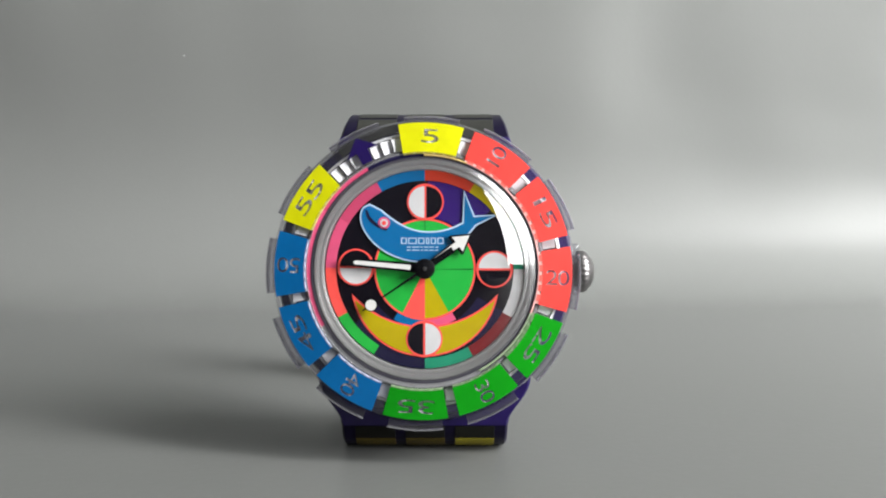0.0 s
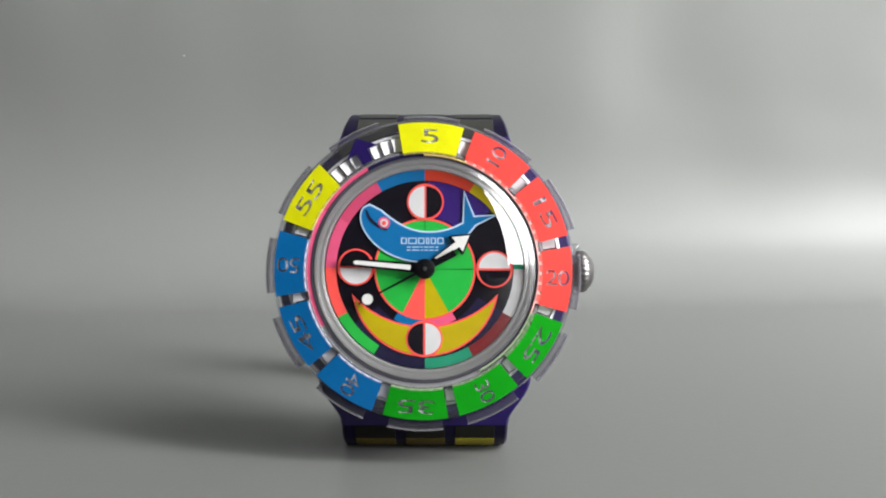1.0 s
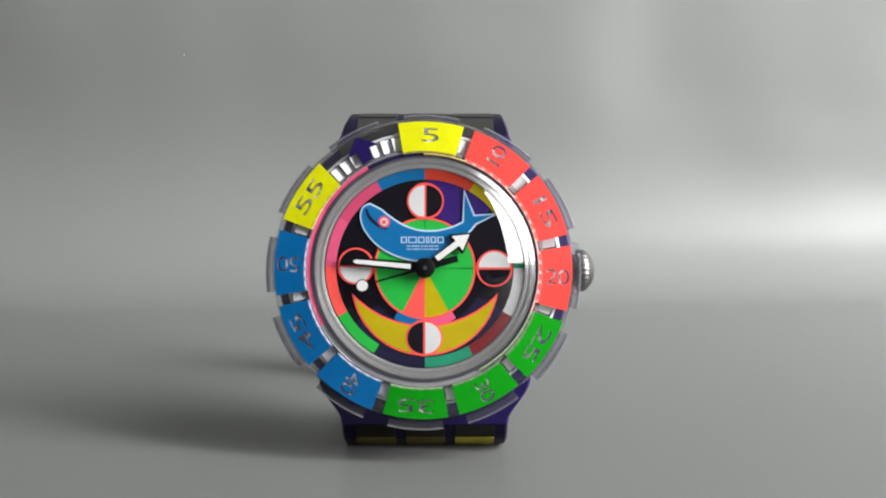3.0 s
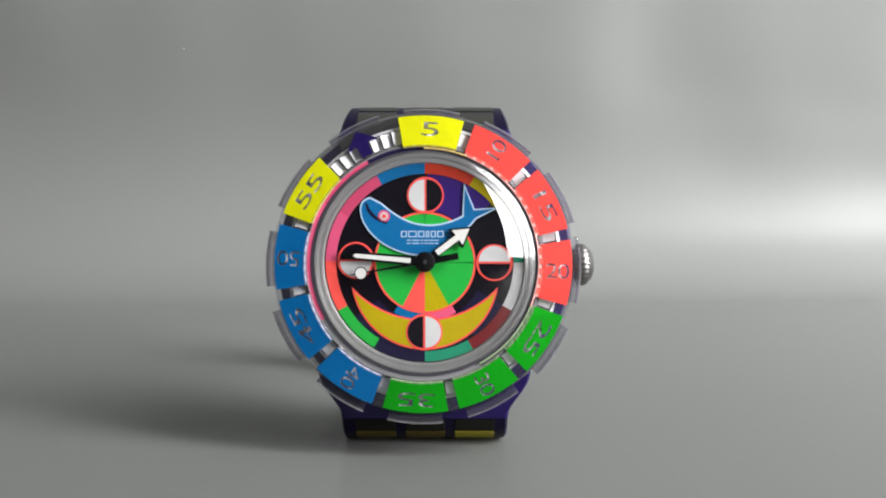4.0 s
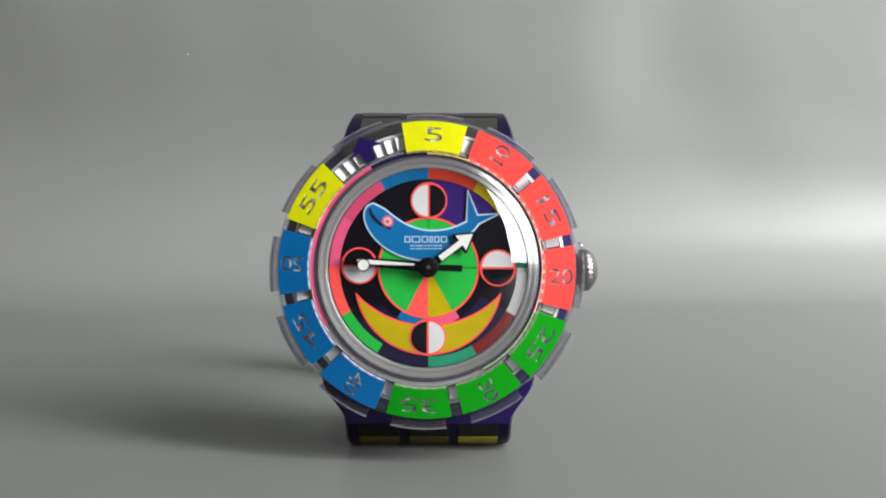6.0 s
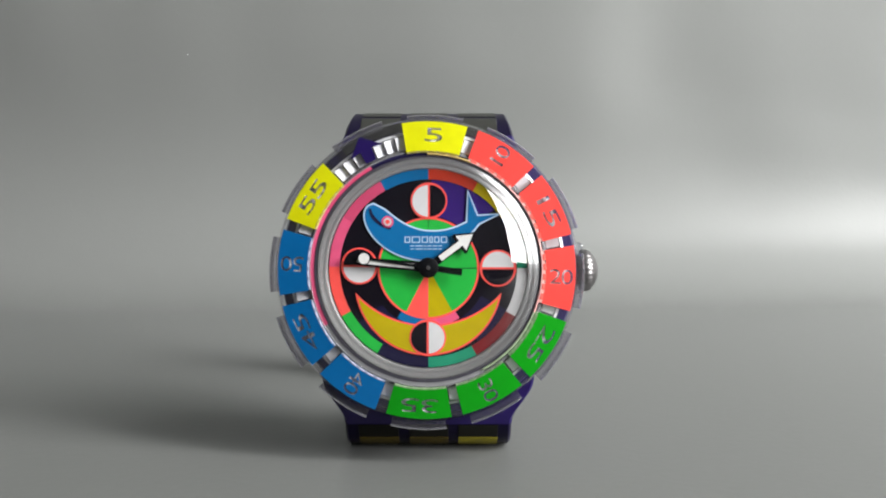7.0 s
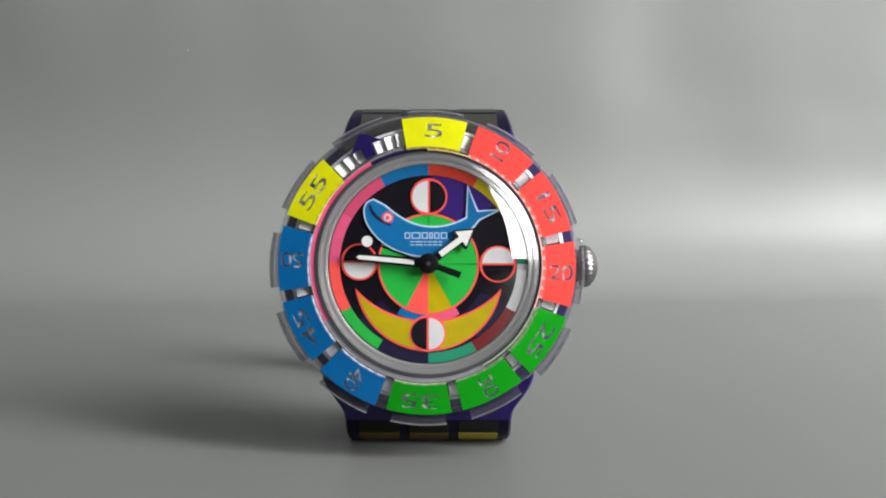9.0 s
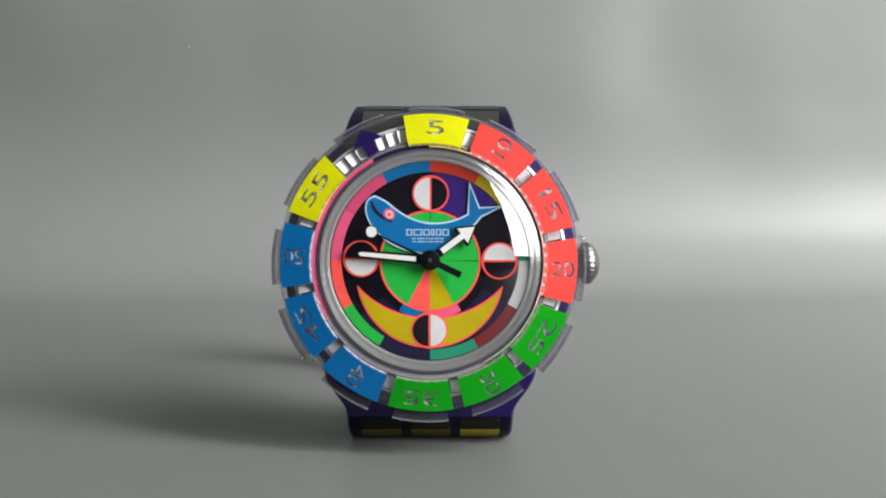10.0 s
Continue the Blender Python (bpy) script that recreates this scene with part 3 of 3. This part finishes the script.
def build_case(watch):
    prof = [(R(178), -9.5 * MM), (R(215), -9.5 * MM), (R(255), -8 * MM), (R(262), -6 * MM), (R(264), -1.8 * MM), (R(258), -0.2 * MM), (R(200), 0.2 * MM), (R(178), -0.7 * MM)]
    case = smooth(part("case", lathe(prof, 128), PURPLE, watch, "dark purple plastic case"), 30)
    for i in range(72):
        a = BEZEL_TURN + 5 * i
        part("ratchet_tooth", ratchet_tooth(R(214, 2.4 * MM), R(237, 2.4 * MM), a - 2.15, a + 2.15, 0.0, 2.75 * MM, 2.2 * MM), SEAT, case)
    smooth(part("seat_rim", lathe([(R(238, 2 * MM), 0.0), (R(245, 2 * MM), 0.0), (R(244, 2 * MM), 1.8 * MM), (R(242, 2 * MM), 2.25 * MM), (R(238, 2 * MM), 2.4 * MM)], 128), SEAT, case, "bright raised rim of the seat"), 30)
    part("seat_apron", sector(R(246, 0.6 * MM), R(263, 0.6 * MM), -36, 27, -0.6 * MM, 0.35 * MM, 0.1 * MM), GREY_WINDOW, case, "smoky grey shoulder of the case")
    part("slope_ring", lathe([(R(206.6, 2 * MM), 0.6 * MM), (R(213.5, 2 * MM), 0.6 * MM), (R(213.5, 2.8 * MM), 2.72 * MM), (R(209.5, 3 * MM), 3.1 * MM), (R(207.5, 3 * MM), 3.14 * MM), (R(206.8, 3 * MM), 3.1 * MM), (R(206.6, 2 * MM), 2.1 * MM)], 128), CLOUDY, case, "pale sloping ring")
    # printed flange that repeats the dial's colours; pale segments paint reflected tile light
    ring = ((0, 22, LIT_GOLD), (22, 60, LIT_PINK), (60, 90, LIT_PINK), (90, 112, LIT_PINK), (112, 151, LIT_GREEN), (151, 180, SLOPE), (180, 211, SLOPE), (211, 241, SLOPE), (241, 271, PINK),
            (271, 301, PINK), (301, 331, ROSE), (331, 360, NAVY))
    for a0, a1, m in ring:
        lit_side = a1 < 152     # here the flange stands a little higher, painted pale like light through the bezel
        part("flange_segment", sector(R(199.4, 2 * MM), R(203.2 if lit_side else 206.4, 2 * MM), a0, a1, 0.9 * MM, (3.38 if lit_side else 3.1) * MM, 0.12 * MM if lit_side else 0.0), m, case,
             "flange segment painted pale with reflected tile colour" if lit_side else "printed flange segment")
    smooth(part("inner_ring", lathe([(R(175), -0.2 * MM), (R(193, 0.8 * MM), -0.2 * MM), (R(193, 1.6 * MM), 1.8 * MM), (R(188, 1.5 * MM), 1.68 * MM), (R(183, 1.4 * MM), 1.55 * MM),
                                     (R(182.4, 1.4 * MM), 1.46 * MM), (R(181.8, 1.4 * MM), 1.5 * MM), (R(177, 1.4 * MM), 1.4 * MM), (R(175.6, 1.4 * MM), 1.3 * MM)], 128), FLANGE, case,
                "silvery stepped inner ring"), 25).location = (0, 0, 0.65 * MM)
    smooth(part("gasket", lathe([(R(195, 2 * MM), 1.0 * MM), (R(199.2, 2.6 * MM), 1.0 * MM), (R(199.2, 2.6 * MM), 3.15 * MM), (R(197.5, 2.6 * MM), 3.15 * MM), (R(197.3, 2.4 * MM), 2.3 * MM), (R(195, 2 * MM), 2.2 * MM)], 128), GASKET, case, "dark gasket ring"), 30)
    smooth(part("case_back", lathe([(0.00001, -9.9 * MM), (R(170), -9.9 * MM), (R(180), -9.6 * MM), (R(180), -8.6 * MM), (0.00001, -8.6 * MM)], 64), STEEL, case, "steel case back"), 30)
    return case


def build_crystal(watch):
    prof = []
    r_e, h0, ball = R(177, 3.0 * MM), 3.0 * MM, 25.0 * MM
    low = math.sqrt(ball ** 2 - r_e ** 2)
    for i in range(33):
        r = max(r_e * (i / 32), 1e-5)
        prof.append((r, h0 + math.sqrt(ball ** 2 - r * r) - low))
    ob = smooth(part("crystal", lathe(prof, 128, closed=False), CRYSTAL, watch, "clear domed crystal"), 20)
    rim = [(R(177.2, 3 * MM), 2.95 * MM)]
    for r0, r1, top, fall_off in ((177.8, 187.0, 3.16, 0.50), (187.4, 196.8, 3.06, 0.56)):     # two ridges that fall outwards
        rise, fall = R(r0, 3 * MM), R(r1, 3 * MM)
        rim += [(rise, top * MM), (rise + 0.05 * MM, (top + 0.03) * MM), (fall, (top + 0.03) * MM - (fall - rise) * fall_off)]
    rim.append((R(197.0, 2.4 * MM), 2.4 * MM))
    smooth(part("crystal_rim", lathe(rim, 128, closed=False), RIM, ob, "milky stepped rim of the crystal"), 20)
    return ob


def build_crown(watch):
    z = -2.6 * MM
    prof = [(0.00001, 0), (2.2 * MM, 0), (2.2 * MM, 0.5 * MM), (2.9 * MM, 0.55 * MM), (3.05 * MM, 0.8 * MM), (3.0 * MM, 1.5 * MM), (2.7 * MM, 1.95 * MM), (2.55 * MM, 2.0 * MM),
            (2.2 * MM, 2.35 * MM), (1.5 * MM, 2.7 * MM), (0.8 * MM, 2.85 * MM), (0.00001, 2.9 * MM)]
    bm = lathe(prof, 150, closed=False)
    for v in bm.verts:
        r = math.hypot(v.co.x, v.co.y)
        if r > 2.6 * MM:
            k = 1 + 0.014 * math.cos(25 * math.atan2(v.co.y, v.co.x))
            v.co.x *= k
            v.co.y *= k
    body = part("crown", bm, STEEL, watch, "polished steel knurled crown")
    smooth(body, 40)
    body.matrix_basis = LOCAL @ pose(R(266), -5 * P, z, 0, 90, 0) @ Matrix.Diagonal((0.92, 0.92, 1, 1))
    guard = part("crown_guard", box(R(255), R(276), -3.4 * MM, 3.4 * MM, -5.6 * MM, -0.4 * MM, 0.5 * MM), CLEAR, watch, "clear plastic crown guard")
    guard.matrix_basis = LOCAL
    return body


def half_width(a):
    """Half the strap's width at an angle of its loop (0: front, 180: back)."""
    s = abs(((a + 180) % 360) - 180)
    below = a % 360 > 180
    k = min(1.0, max(0.0, (s - 20) / 24 if below else (s - 18) / 21))
    k = k * k * (3 - 2 * k)
    if below and s < 110:
        return (14.1 * (1 - k) + 11.2 * k) * MM
    narrow = 0.75 * min(1.0, max(0.0, (s - 36) / 26))
    return (13.4 * (1 - k) + 11.75 * k - narrow) * MM if s < 110 else (11.0 - 1.0 * min(1, (s - 110) / 60)) * MM


def build_strap(watch):
    strap = part("strap", strap_mesh(20, 340, 150, 0.0, 1.6 * MM), STRAP, watch, "dark violet plastic strap closed into a loop")
    smooth(strap, 40)
    for sign in (1, -1):
        part("lug", strap_mesh(14, 41, 24, 0.12 * MM, 2.2 * MM, 0.06 * MM) if sign > 0 else strap_mesh(315, 346, 24, 0.12 * MM, 2.2 * MM, 0.06 * MM), PURPLE, strap, "dark purple lug")
    cols = ((-9.4, -4.0), (-2.6, 2.7), (4.1, 9.4))
    rows = ((44, 59), (62, 80), (83, 101), (-56, -46), (-80, -57.5), (-104, -84))
    for i, (a0, a1) in enumerate(rows):
        for j, (x0, x1) in enumerate(cols):
            if i in (0, 1):
                m, c = (GREY_WINDOW, "smoky grey")
            elif i == 3:
                m, c = (DARK_WINDOW, "dark olive")
            elif j < 2:
                m, c = (DIM_WINDOW, "dull amber")
            else:
                m, c = (YELLOW_WINDOW, "yellow")
            part("strap_window", strap_mesh(a0, a1, 8, 0.08 * MM, 0.4 * MM, 0, (x0 * MM, x1 * MM)), m, strap, c + " strap window")
    return strap


def strap_mesh(a0, a1, n, grow, thick, wide=0.0, span=None):
    bm = bmesh.new()
    rings = []
    e = 0.35 * MM if not span else 0.05 * MM
    for i in range(n + 1):
        a = a0 + (a1 - a0) * i / n
        ar = radians(a)
        hw = half_width(a) + wide
        x0, x1 = span if span else (-hw, hw)
        o, m_, b = loop_point(ar, grow), loop_point(ar, grow - e), loop_point(ar, grow - thick)
        rings.append([bm.verts.new(p) for p in ((x0, m_[1], m_[0]), (x0 + e, o[1], o[0]), (x1 - e, o[1], o[0]), (x1, m_[1], m_[0]), (x1, b[1], b[0]), (x0, b[1], b[0]))])
    for r0, r1 in zip(rings, rings[1:]):
        for j in range(6):
            bm.faces.new((r0[j], r0[(j + 1) % 6], r1[(j + 1) % 6], r1[j]))
    bm.faces.new(rings[0])
    bm.faces.new(rings[-1])
    return bm


def build_dust():
    """A few pale flecks on the sheet before the watch."""
    bm = bmesh.new()
    for x, y, r in ((0.0042, -0.0035, 0.00012), (0.0030, -0.0075, 0.00009), (0.0105, -0.011, 0.00008), (-0.012, -0.012, 0.00009), (0.026, -0.006, 0.00008), (0.001, -0.016, 0.00007)):
        b2 = bmesh.ops.create_icosphere(bm, subdivisions=1, radius=r)
        for v in b2["verts"]:
            v.co.x *= random.uniform(0.7, 1.4)
            v.co.z *= 0.5
            v.co += Vector((x, y, r * 0.35))
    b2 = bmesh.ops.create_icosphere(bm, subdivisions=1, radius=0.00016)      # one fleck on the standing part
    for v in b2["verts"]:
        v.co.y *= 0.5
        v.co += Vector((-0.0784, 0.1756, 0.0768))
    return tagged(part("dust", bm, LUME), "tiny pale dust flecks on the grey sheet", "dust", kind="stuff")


def build_watch():
    watch = tagged(new("wristwatch"), "colourful plastic diver's wristwatch standing on its closed strap", "watch")
    dial = build_dial(watch)
    hour, minute, second = build_pointers(watch)
    build_case(watch)
    build_bezel(watch)
    build_crystal(watch)
    build_strap(watch)
    build_crown(watch)
    for ob in watch.children:
        if ob.name.startswith("crown"):
            continue
        if ob.name == "hub":
            ob.matrix_basis = LOCAL @ pose(1.5 * P, 2.2 * P, LIFT)
            continue
        if ob.name == "crystal":
            ob.matrix_basis = LOCAL @ pose(0, 0, CRYSTAL_LIFT)
            continue
        ob.matrix_basis = LOCAL @ pose(-1.2 * P, -2.5 * P, 0) if ob.name == "bezel" else LOCAL
    flat = Matrix.Diagonal((SHRINK, SHRINK, 1, 1))
    dial.matrix_basis = LOCAL @ pose(1.5 * P, 0.8 * P, LIFT) @ flat
    hour.matrix_basis = rot(53.2) @ flat
    minute.matrix_basis = rot(275.2) @ flat
    second.matrix_basis = rot(236) @ flat
    return second


def motions(second):
    """The second hand jumps once a second."""
    rows = []
    a = 236.0
    rows.append((0.0, rot(a)))
    for i in range(10):
        rows.append((TICK + i - 0.034, rot(a)))
        a += 6.0
        rows.append((TICK + i + 0.034, rot(a)))
    rows.append((10.0, rot(a)))
    walk(second, rows)


TICK = 0.63
build_room()
build_sheet()
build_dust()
second_hand = build_watch()
motions(second_hand)
